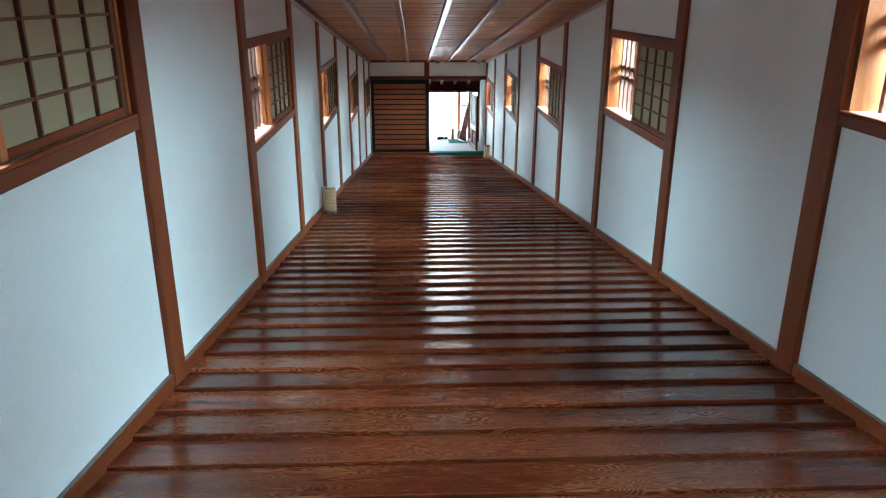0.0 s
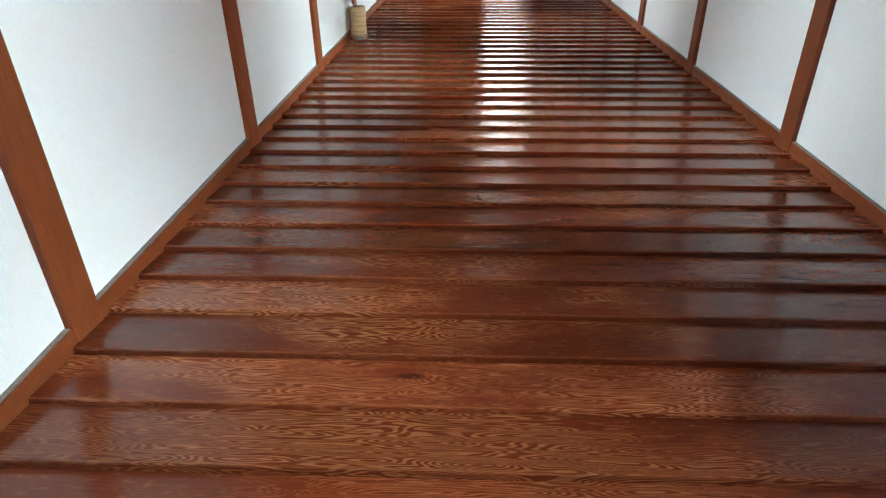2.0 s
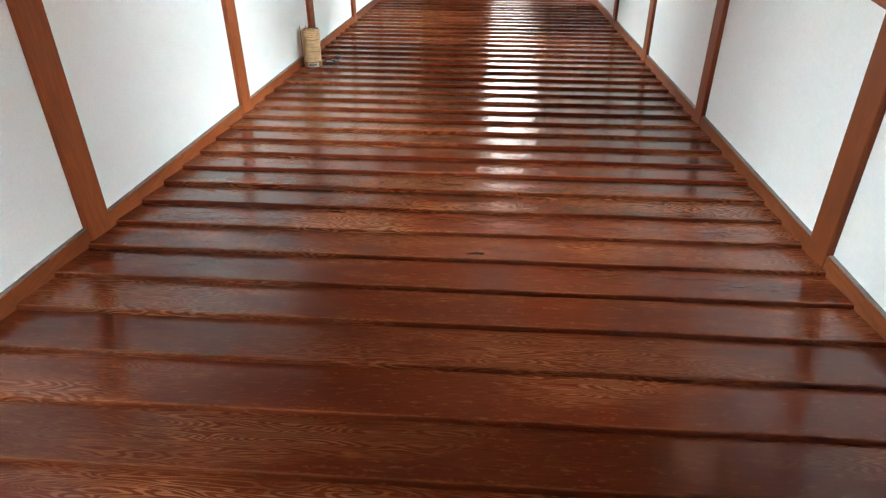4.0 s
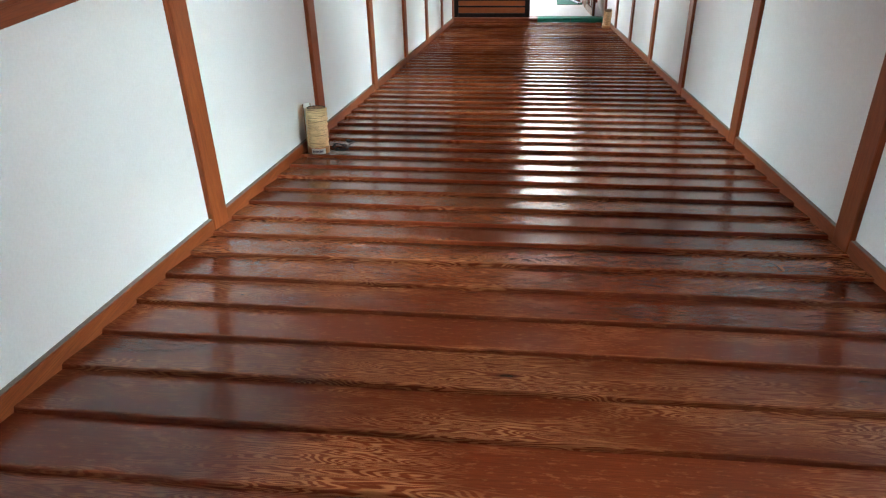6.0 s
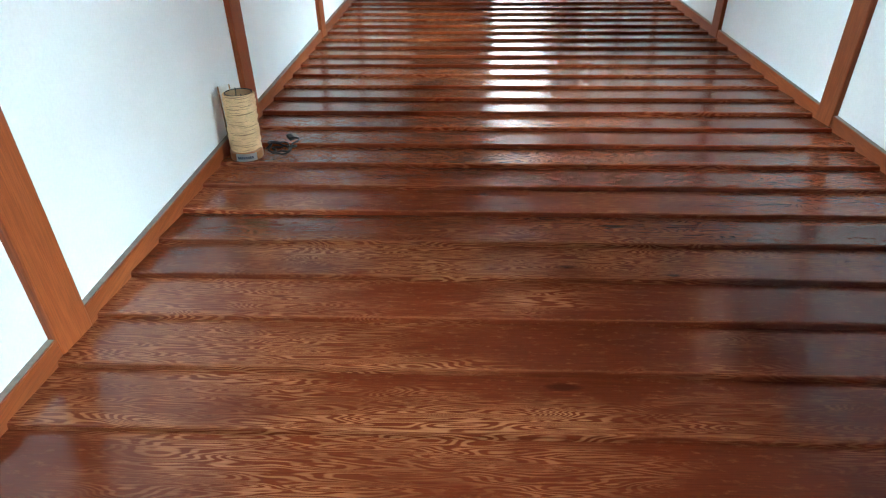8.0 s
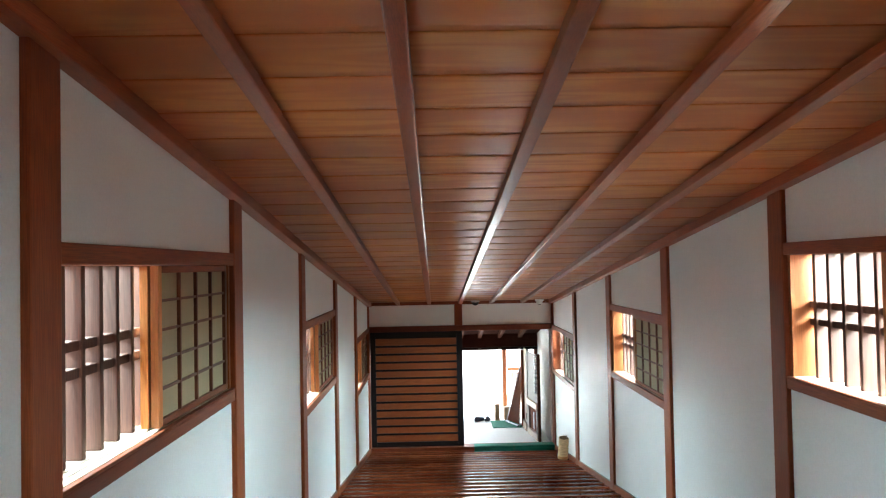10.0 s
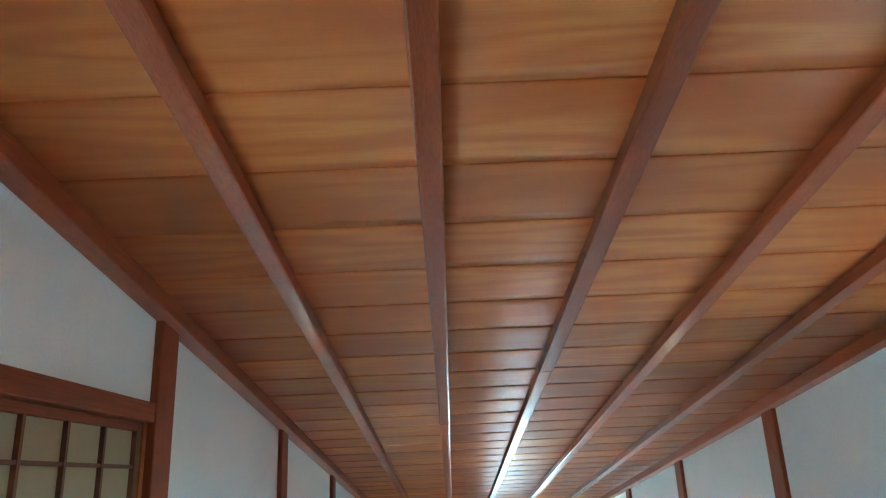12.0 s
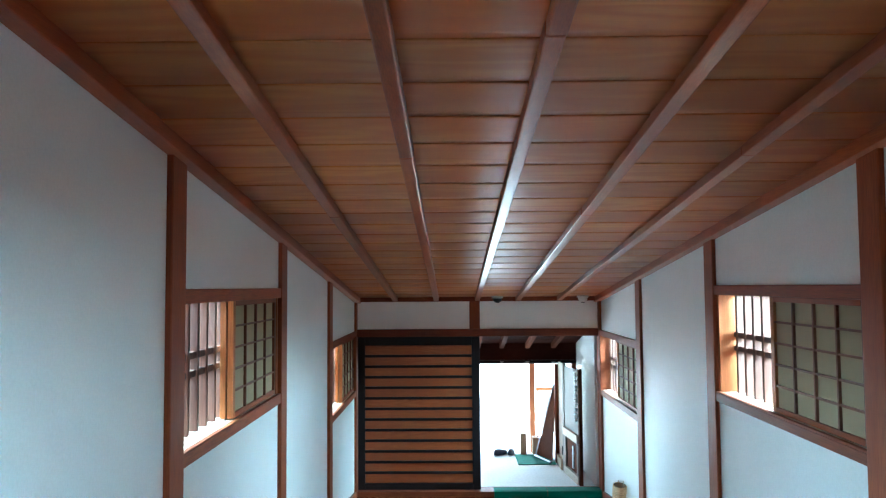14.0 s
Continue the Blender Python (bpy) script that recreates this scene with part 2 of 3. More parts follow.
def part(name, bm, mat, parent=None, label="", smooth=False):
    ob = new(name, mesh_of(name, bm, mat, smooth))
    if parent is not None:
        ob.parent = parent
    if label:
        ob["label"] = label
    return ob


def tube(points, radius, sides=8, closed=False):
    """A round cord along points."""
    bm = bmesh.new()
    pts = [Vector(q) for q in points]
    rings = []
    for i, q in enumerate(pts):
        a = pts[i - 1] if (i or closed) else q
        b = pts[(i + 1) % len(pts)] if (i + 1 < len(pts) or closed) else q
        d = (b - a).normalized()
        u = d.orthogonal() if abs(d.z) > 0.9 else d.cross(Vector((0, 0, 1)))
        u.normalize()
        w = d.cross(u)
        rings.append([bm.verts.new(q + radius * (math.cos(2 * math.pi * j / sides) * u + math.sin(2 * math.pi * j / sides) * w)) for j in range(sides)])
    n = len(rings)
    for i in range(n if closed else n - 1):
        r, s = rings[i], rings[(i + 1) % n]
        for j in range(sides):
            bm.faces.new((r[j], r[(j + 1) % sides], s[(j + 1) % sides], s[j]))
    if not closed:
        bm.faces.new(rings[0][::-1]), bm.faces.new(rings[-1])
    bmesh.ops.recalc_face_normals(bm, faces=bm.faces)
    return bm


def lathe(profile, sides=40):
    """A turned shape about z from (radius, height) pairs."""
    bm = bmesh.new()
    rings = [[bm.verts.new((r * math.cos(2 * math.pi * j / sides), r * math.sin(2 * math.pi * j / sides), z)) for j in range(sides)] for r, z in profile]
    for r, s in zip(rings, rings[1:]):
        for j in range(sides):
            bm.faces.new((r[j], r[(j + 1) % sides], s[(j + 1) % sides], s[j]))
    bm.faces.new(rings[0][::-1]), bm.faces.new(rings[-1])
    bmesh.ops.recalc_face_normals(bm, faces=bm.faces)
    return bm


# ---------------- the corridor ----------------
SILL, SILL_LOW, HEAD, HEAD_TOP = 0.945, 0.880, 1.585, 1.650   # above the baseboard's top at the bay's first post
window_bays = [k for k in range(0, 13, 2)]
half = POST / 2


def bay_level(i):
    return zb(posts_y[i] if i < len(posts_y) else posts_y[-1] + BAY)


def corridor_wall(name, side):
    """side 0: wall at x = 0, side 1: wall at x = W."""
    def xx(a, b):
        return (a, b) if side == 0 else (W - b, W - a)
    bm = bmesh.new()
    x0, x1 = xx(-0.16, 0.0)
    for i, y in enumerate(posts_y):
        y0, y1 = y, min(y + BAY, Y_END + 0.1)
        if i in window_bays:
            base = bay_level(i)
            box(bm, x0, x1, y0, y1, lambda q: zf(q) - 0.3, base + SILL_LOW + 0.01)
            box(bm, x0, x1, y0, y1, base + HEAD_TOP - 0.01, lambda q: zc(q) + 0.2)
        else:
            box(bm, x0, x1, y0, y1, lambda q: zf(q) - 0.3, lambda q: zc(q) + 0.2)
    wall = part(name, bm, PLASTER)
    tagged(wall, "white plastered corridor wall divided by stained timber posts", "wall", kind="structure")
    for i, y in enumerate(posts_y + [Y_END - 0.02]):
        a, b = y - half, y + half
        if i == len(posts_y):
            a = Y_END - 0.09
            b = Y_END + 0.1
        bm = bmesh.new()
        px0, px1 = xx(-0.18, PROUD)
        box(bm, px0, px1, a, b, lambda q: zf(q) - 0.28, lambda q: zc(q) + 0.02, 0.008)
        part("post", bm, POST_WOOD, wall)
    ys = posts_y + [Y_END]
    for i in range(len(ys) - 1):
        a, b = ys[i] + half, ys[i + 1] - (half if i + 1 < len(posts_y) else 0.09)
        bm = bmesh.new()
        px0, px1 = xx(-0.02, PROUD - 0.003)
        box(bm, px0, px1, a, b, lambda q: zf(q) - 0.2, zb, 0.004)
        part("baseboard", bm, RAIL_WOOD, wall, "stained baseboard with a dusty top")
        bm = bmesh.new()
        px0, px1 = xx(0.0, PROUD - 0.008)
        box(bm, px0, px1, a + 0.003, b - 0.003, lambda q: zb(q) - 0.002, lambda q: zb(q) + 0.0025)
        part("dust_line", bm, DUST, wall)
    px0, px1 = xx(-0.02, 0.068)
    part("cornice", boxed(px0, px1, Y_BACK, Y_END, zc, lambda q: zc(q) + 0.10, bevel=0.006), BATTEN_WOOD, wall, "long planed cornice rail with a pale sheen")
    return wall


corridor_wall("wall_west", 0)
corridor_wall("wall_east", 1)

# floor: a bearing slab under the stepped planks
floor = part("floor", boxed(-0.02, W + 0.02, Y_BACK - 0.1, Y_END + 0.05, lambda q: zf(q) - 0.30, lambda q: zf(q) - 0.045), OLD_WOOD)
tagged(floor, "sloping corridor floor of overlapping glossy red-brown planks", "floor", kind="structure")

# ceiling: overlapping cedar boards across, one mesh
bm = bmesh.new()
PITCH_C = 0.3125
count = int((Y_END - Y_BACK) / PITCH_C) + 1
for i in range(count):
    a, b = Y_BACK - 0.01 + i * PITCH_C, min(Y_BACK - 0.01 + (i + 1) * PITCH_C + 0.02, Y_END + 0.05)
    # each board is slightly cupped, its near edge rounded and lapped under the one before
    low_side, high_side = [], []
    for u, drop in ((0.0, 0.0024), (0.012, 0.0006), (0.04, 0.0), (0.25, 0.0002), (0.55, 0.0014), (0.8, 0.0035), (1.0, 0.0058)):
        q = a + (b - a) * u
        low_side.append((q, zc(q) + 0.060 + drop))
        high_side.append((q, zc(q) + 0.060 + drop + 0.008))
    ring = low_side + high_side[::-1]
    left = [bm.verts.new((-0.05, q, z)) for q, z in ring]
    right = [bm.verts.new((W + 0.05, q, z)) for q, z in ring]
    for j in range(len(ring)):
        k = (j + 1) % len(ring)
        bm.faces.new((left[j], left[k], right[k], right[j])).smooth = j < len(low_side) - 1
    bm.faces.new(left), bm.faces.new(right[::-1])
bmesh.ops.recalc_face_normals(bm, faces=bm.faces)
ceiling = part("ceiling", bm, CEILING_WOOD)
tagged(ceiling, "sloping ceiling of overlapping orange cedar boards", "ceiling", kind="structure")
for k in range(1, 6):
    x = W * k / 6
    cut = [Y_BACK, -1.4 + 0.5 * k, 5.2 + 0.9 * (k % 3), 12.6 + 1.1 * ((k * 2) % 3), Y_END]
    for a, b in zip(cut, cut[1:]):
        o = random.uniform(-0.003, 0.003)
        part("ceiling_batten", boxed(x - 0.031 + o, x + 0.031 + o, a + 0.001, b - 0.001, lambda q: zc(q) + 0.018, lambda q: zc(q) + 0.072, bevel=0.007),
             BATTEN_WOOD, ceiling, "long planed batten under the ceiling boards")
# Added slab, out of view, that keeps outside light from leaking past the boards
slab = part("ceiling_deck", boxed(-0.3, W + 0.3, Y_BACK - 0.2, Y_END + 0.08, lambda q: zc(q) + 0.14, lambda q: zc(q) + 0.30), OLD_WOOD)
tagged(slab, "unseen timber slab added above the ceiling boards against light leaks", "ceiling", kind="structure")

back = part("wall_south", boxed(-0.3, W + 0.3, Y_BACK - 0.25, Y_BACK - 0.1, zf(Y_BACK) - 0.4, zc(Y_BACK) + 0.3), PLASTER)
tagged(back, "plain white plaster wall closing the corridor", "wall", kind="structure")


# ---------------- windows ----------------
def shoji(parent, x0, depth, y0, y1, h, full):
    """A sliding paper screen as a part of a window."""
    s, st = 0.028, 0.034
    f = part("shoji_screen", boxed(x0 + depth * 0.35, x0 + depth * 0.5, y0 + st - 0.006, y1 - st + 0.006, 0.028, h - 0.024), PAPER, parent,
             "sliding screen of cream paper on a wooden grid")
    part("stile", boxed(x0, x0 + depth, y0, y0 + st, 0.004, h - 0.002, bevel=0.002), STILE_WOOD, f)
    part("stile_edge", boxed(x0 + 0.001, x0 + depth - 0.001, y0 - 0.006, y0 - 0.0005, 0.005, h - 0.003), STILE_WOOD, f, "bare orange wooden edge")
    part("stile", boxed(x0, x0 + depth, y1 - st, y1, 0.004, h - 0.002, bevel=0.002), SHOJI_WOOD, f)
    part("screen_rail", boxed(x0, x0 + depth, y0 + st, y1 - st, 0.004, 0.004 + s, bevel=0.002), RAIL_WOOD, f)
    part("screen_rail", boxed(x0, x0 + depth, y0 + st, y1 - st, h - 0.002 - s, h - 0.002, bevel=0.002), RAIL_WOOD, f)
    if not full:
        return
    cols, rows = 4, 5
    for k in range(1, cols):
        y = y0 + st + (y1 - y0 - 2 * st) * k / cols
        part("muntin", boxed(x0 + depth * 0.5, x0 + depth * 0.95, y - 0.0065, y + 0.0065, 0.004 + s, h - 0.002 - s), SHOJI_WOOD, f)
    for k in range(1, rows):
        z = 0.004 + s + (h - 2 * s) * k / rows
        part("muntin", boxed(x0 + depth * 0.5, x0 + depth * 0.88, y0 + st, y1 - st, z - 0.0055, z + 0.0055), SHOJI_WOOD, f)


def lattice_window():
    h = HEAD - SILL
    c = BAY / 2 - half
    win = part("window_1", boxed(-0.155, 0.022, -c, c, h, h + HEAD_TOP - HEAD, bevel=0.005), RAIL_WOOD)
    tagged(win, "small sliding-screen window with dark wooden lattice bars, half open", "window", "corridor windows", "structure")
    bm = bmesh.new()
    box(bm, -0.155, 0.022, -c, c, SILL_LOW - SILL, -0.012, 0.004)
    part("window_sill", bm, RAIL_WOOD, win)
    part("sill_edge", boxed(-0.001, 0.022, -c, c, -0.0115, 0.001, bevel=0.003), RAIL_WOOD, win)
    top = bmesh.new()
    for a, b in ((-0.155, -0.082), (-0.074, -0.047), (-0.039, -0.006)):
        box(top, a, b, -c, c, -0.012, 0.0)
    part("sill_track", top, SILL_WOOD, win, "pale sill top with two sliding grooves")
    part("jamb", boxed(-0.155, -0.002, -c, -c + 0.028, 0, h), JAMB_WOOD, win, "orange wooden jamb")
    part("jamb", boxed(-0.155, -0.002, c - 0.028, c, 0, h), JAMB_WOOD, win, "orange wooden jamb")
    n = 13
    bar = mesh_of("lattice_bar", boxed(-0.155, -0.088, -0.0135, 0.0135, 0.0, h, bevel=0.004), LATTICE_WOOD)
    for k in range(n):
        ob = new("lattice_bar", bar)
        ob.parent = win
        ob.location = (0, -c + 0.03 + (2 * c - 0.06) * (k + 0.5) / n, 0)
    for z in (h * 0.52 - 0.045, h * 0.52 + 0.045):
        part("lattice_rail", boxed(-0.146, -0.098, -c + 0.02, c - 0.02, z - 0.017, z + 0.017, bevel=0.004), LATTICE_WOOD, win)
    shoji(win, -0.040, 0.032, -0.08, c - 0.028, h, True)
    shoji(win, -0.078, 0.032, -0.088, c - 0.028, h, False)
    return win


first = lattice_window()
number = 1
for i in window_bays:
    y = posts_y[i] + BAY / 2
    z = bay_level(i) + SILL
    for side in (0, 1):
        m = pose(0, y, z) if side == 0 else pose(W, y, z, 0, 0, 180)
        if number == 1:
            first.matrix_basis = m
        else:
            w = copy_thing(first, m)
            w.name = "window_%d" % number
        number += 1
        x = -1.25 if side == 0 else W + 1.25
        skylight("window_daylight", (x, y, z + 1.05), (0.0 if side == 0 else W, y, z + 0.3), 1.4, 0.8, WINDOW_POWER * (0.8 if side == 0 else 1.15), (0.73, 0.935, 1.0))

# ---------------- end wall, sliding door ----------------
ZK = -0.737          # top of the lintel rail
end = part("wall_north", boxed(0.0, W, Y_END + 0.01, Y_END + 0.13, ZK - 0.01, -0.30), PLASTER)
tagged(end, "white plaster frieze above the sliding door", "wall", kind="structure")
part("lintel", boxed(0.0, W, Y_END - 0.03, Y_END + 0.15, ZK - 0.09, ZK, bevel=0.006), CROSS_WOOD, end, "stained lintel rail")
part("frieze_post", boxed(1.38, 1.505, Y_END - 0.012, Y_END + 0.14, ZK, -0.36, bevel=0.006), POST_WOOD, end)
part("ceiling_mould", boxed(0.0, W, Y_END - 0.05, Y_END + 0.1, -0.405, -0.30, bevel=0.005), CROSS_WOOD, end)
part("threshold", boxed(0.03, W - 0.03, Y_END - 0.06, Y_END + 0.16, -2.9, Z_PORCH + 0.012, bevel=0.006), CROSS_WOOD, end, "worn red-brown threshold")

DX0, DX1, DZ0, DZ1 = 0.03, 1.50, Z_PORCH + 0.014, ZK - 0.092
door = part("door_1", boxed(DX0 + 0.08, DX1 - 0.08, Y_END + 0.045, Y_END + 0.057, DZ0 + 0.05, DZ1 - 0.09), PANEL_WOOD)
tagged(door, "closed sliding door of orange boards in a black lacquered frame", "door", kind="structure")
for a, b in ((DX0, DX0 + 0.085), (DX1 - 0.095, DX1)):
    part("door_stile", boxed(a, b, Y_END + 0.02, Y_END + 0.065, DZ0, DZ1, bevel=0.004), LACQUER, door, "black lacquered stile")
part("door_rail", boxed(DX0 + 0.085, DX1 - 0.095, Y_END + 0.02, Y_END + 0.065, DZ0, DZ0 + 0.075, bevel=0.004), LACQUER, door)
part("door_rail", boxed(DX0 + 0.085, DX1 - 0.095, Y_END + 0.02, Y_END + 0.065, DZ1 - 0.105, DZ1, bevel=0.004), LACQUER, door)
SL = 13
step = (DZ1 - DZ0 - 0.18) / SL
for k in range(SL):
    z = DZ0 + 0.075 + k * step
    part("door_board", boxed(DX0 + 0.085, DX1 - 0.095, Y_END + 0.034, Y_END + 0.045, z + 0.012, z + step - 0.012, bevel=0.002), PANEL_WOOD, door)
    if k:
        part("door_slat", boxed(DX0 + 0.085, DX1 - 0.095, Y_END + 0.018, Y_END + 0.045, z - 0.016, z + 0.016, bevel=0.003), LACQUER, door)

# two lengths of green mat folded over the threshold
def threshold_mat(xa, xb):
    bm = bmesh.new()
    seg = 14
    prof = [(Y_END - 0.078, zf(Y_END) - 0.005), (Y_END - 0.083, Z_PORCH - 0.03), (Y_END - 0.072, Z_PORCH + 0.016), (Y_END - 0.03, Z_PORCH + 0.022), (Y_END + 0.10, Z_PORCH + 0.020)]
    low = [(Y_END - 0.066, zf(Y_END) - 0.005), (Y_END - 0.068, Z_PORCH - 0.03), (Y_END - 0.062, Z_PORCH + 0.006), (Y_END - 0.03, Z_PORCH + 0.0135), (Y_END + 0.10, Z_PORCH + 0.0135)]
    grid = []
    for i in range(seg + 1):
        x = xa + (xb - xa) * i / seg
        j = 0.004 * noise.noise((x * 5, 0, 0))
        grid.append([bm.verts.new((x, y + j, z)) for y, z in prof + low[::-1]])
    for r, s in zip(grid, grid[1:]):
        for j in range(len(r)):
            k = (j + 1) % len(r)
            bm.faces.new((r[j], r[k], s[k], s[j]))
    bm.faces.new(grid[0]), bm.faces.new(grid[-1][::-1])
    bmesh.ops.recalc_face_normals(bm, faces=bm.faces)
    tagged(part("floor_mat", bm, GREEN), "green pile mat folded over the wooden threshold", "mat", "threshold mats")


threshold_mat(1.655, 2.282)
threshold_mat(2.287, 2.925)


def dome_camera(x, mat, label):
    z = zc(Y_END - 0.22) + 0.06
    ob = part("dome_camera", lathe([(0.066, 0.0), (0.070, -0.014), (0.062, -0.026)], 28), WHITE if mat is WHITE else GREY, smooth=False)
    ob.matrix_basis = pose(x, Y_END - 0.16, z - 0.008)
    tagged(ob, label, "camera")
    part("dome", lathe([(0.054, -0.026), (0.052, -0.044), (0.042, -0.064), (0.022, -0.077), (0.004, -0.081)], 28), mat, ob, smooth=True)
    if mat is WHITE:
        part("lens", lathe([(0.020, -0.076), (0.020, -0.085), (0.012, -0.086)], 20), BLACK, ob, "dark round lens")


dome_camera(1.71, BLACK, "small black dome security camera on the ceiling boards")
dome_camera(2.72, WHITE, "small white dome security camera on the ceiling boards")


# ---------------- floor lamps of wound cord ----------------
def cord_lamp():
    R, H = 0.067, 0.302
    lamp = part("cord_lamp", lathe([(R + 0.004, 0.0), (R + 0.006, 0.004), (R + 0.006, 0.036), (R + 0.002, 0.042)]), LAMP_BASE)
    bm = bmesh.new()
    rng = random.Random(4)
    pts = []
    turns, per = 46, 36
    jit = [rng.uniform(-0.0030, 0.0030) for _ in range(turns + 1)]
    for i in range(turns * per):
        u, a = i / per, 2 * math.pi * i / per
        q = jit[int(u)] * (1 - u % 1) + jit[int(u) + 1] * (u % 1)
        sag = 0.004 * math.exp(-((u - 22) / 2.5) ** 2)
        w = R + 0.45 * q - sag + 0.0014 * math.sin(3 * a + u) + 0.001 * math.sin(9.3 * a)
        pts.append((w * math.cos(a), w * math.sin(a), 0.045 + (H - 0.05) * u / turns + q + 0.0012 * math.sin(2.3 * a)))
    bm.free()
    bm = tube(pts, 0.0029, 5)
    part("shade", bm, RAFFIA, lamp, "shade wound from pale raffia cord", True)
    # Added sleeve: its brown stands in for the dark slits between cord turns
    slit_backing = lathe([(R - 0.006, 0.045), (R - 0.006, H - 0.004)], 36)
    bmesh.ops.delete(slit_backing, geom=[f for f in slit_backing.faces if len(f.verts) > 4], context="FACES_ONLY")
    bmesh.ops.solidify(slit_backing, geom=list(slit_backing.faces), thickness=0.002)
    part("slit_backing", slit_backing, CARD, lamp, "brown sleeve added inside to darken the slits between cord turns", True)
    for k in range(4):
        a = 0.5 + k * math.pi / 2
        part("wire", tube([((R - 0.009) * math.cos(a), (R - 0.009) * math.sin(a), z) for z in (0.04, 0.2, H + 0.002)], 0.0022, 6), BLACK, lamp, "dark upright wire")
    part("wire_ring", tube([((R - 0.009) * math.cos(0.2 * j), (R - 0.009) * math.sin(0.2 * j), H - 0.004) for j in range(31)], 0.0022, 6, False), BLACK, lamp)
    # paper label round the front of the foot
    bm = bmesh.new()
    rr = R + 0.0085
    a0, a1 = radians(-112), radians(-38)
    row = [[bm.verts.new((rr * math.cos(a0 + (a1 - a0) * j / 14), rr * math.sin(a0 + (a1 - a0) * j / 14), z)) for z in (0.003, 0.038)] for j in range(15)]
    for p0, p1 in zip(row, row[1:]):
        bm.faces.new((p0[0], p1[0], p1[1], p0[1]))
    bmesh.ops.solidify(bm, geom=list(bm.faces), thickness=-0.001)
    tag = part("paper_label", bm, WHITE, lamp, "white paper label with blurred dark print")
    bm = bmesh.new()
    for j in range(8):
        a = a0 + (a1 - a0) * (0.14 + 0.09 * j)
        q = pose((rr + 0.0016) * math.cos(a), (rr + 0.0016) * math.sin(a), 0.020, 0, 0, math.degrees(a))
        n0 = len(bm.verts)
        box(bm, -0.0004, 0.0004, -0.0032, 0.0032, -0.006, 0.006)
        bm.verts.ensure_lookup_table()
        for v in bm.verts[n0:]:
            v.co = q @ v.co
    part("print", bm, PRINT, tag)
    return lamp


def lamp_cord(parent_place, slope_y):
    """A loose black cable and plug lying beside a lamp."""
    x, y = parent_place
    def on(px, py, lift=0.006):
        return (px, py, zf(py) + 0.012 + lift)
    pts = []
    for i in range(60):
        u = i / 59
        a = 1.2 + u * 12.5
        r = 0.034 + 0.030 * u + 0.012 * math.sin(5 * a)
        pts.append(on(x + 0.15 + 1.1 * r * math.cos(a), y + 0.06 + 1.2 * r * math.sin(a), 0.008 + 0.05 * abs(math.sin(a * 0.85)) * u))
    pts = [on(x + 0.085, y + 0.02, 0.03), on(x + 0.11, y + 0.05, 0.05), on(x + 0.14, y + 0.05, 0.045), on(x + 0.17, y + 0.07, 0.02)] + pts
    ob = part("power_cable", tube(pts, 0.0042, 6), BLACK, smooth=True)
    tagged(ob, "loose coil of black power cable on the planks", "cable")
    end_p = Vector(pts[-1])
    bm = boxed(-0.012, 0.012, -0.02, 0.02, 0, 0.018, bevel=0.004)
    bm.transform(Matrix.Translation(end_p - Vector((0, 0, 0.006))) @ pose(0, 0, 0, 0, 0, 35))
    part("plug", bm, BLACK, ob)


lamp_one = cord_lamp()
tagged(lamp_one, "cylindrical floor lamp wound with raffia cord beside the wall", "lamp", "cord lamps")
lx, ly = 0.128, 9.30
lamp_one.matrix_basis = pose(lx, ly, zf(ly) + 0.012, -7.8, 0, 0)
lamp_two = copy_thing(lamp_one, pose(2.845, 18.05, zf(18.05) + 0.012, -7.8, 0, 200))
lamp_cord((lx, ly), 0)
lamp_cord((2.70, 18.16), 0)
for nx, ny, turn in ((0.046, 9.40, -62), (W - 0.046, 18.17, 62)):
    ob = part("flat_stake", boxed(-0.004, 0.004, -0.022, 0.022, 0.0, 0.315, bevel=0.003), WHITE)
    ob.matrix_basis = pose(nx, ny, zf(ny) + 0.012, 0, 0, turn)
    tagged(ob, "thin white plastic strip with brown edges beside the plaster", "strip")
    for e in (-0.025, 0.025):
        part("edge_strip", boxed(-0.005, 0.005, e - 0.003, e + 0.003, 0.0, 0.313, bevel=0.0015), CARD, ob, "brown edge")

# ---------------- porch beyond the doorway ----------------
PY = 20.75
porch = part("porch_floor", boxed(-0.6, 3.4, Y_END + 0.16, 21.3, Z_PORCH - 0.25, Z_PORCH), STONE)
tagged(porch, "pale worn porch floor boards beyond the doorway", "floor", kind="structure")
east = part("porch_wall_east", boxed(2.90, 3.06, Y_END + 0.13, PY, Z_PORCH - 0.2, lambda q: -0.60 - 0.25 * (q - Y_END)), PLASTER)
tagged(east, "white plaster side wall of the porch", "wall", kind="structure")
west = part("porch_wall_west", boxed(-0.16, 0.0, Y_END + 0.13, PY, Z_PORCH - 0.2, lambda q: -0.60 - 0.25 * (q - Y_END)), PLASTER)
tagged(west, "white plaster side wall of the porch", "wall", kind="structure")
part("post", boxed(2.84, 3.0, PY, PY + 0.14, Z_PORCH, -0.95, bevel=0.006), POST_WOOD, east)
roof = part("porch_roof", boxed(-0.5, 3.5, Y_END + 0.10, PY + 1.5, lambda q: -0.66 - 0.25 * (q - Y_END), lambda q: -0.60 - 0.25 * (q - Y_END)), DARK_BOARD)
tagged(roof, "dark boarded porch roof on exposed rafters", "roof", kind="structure")
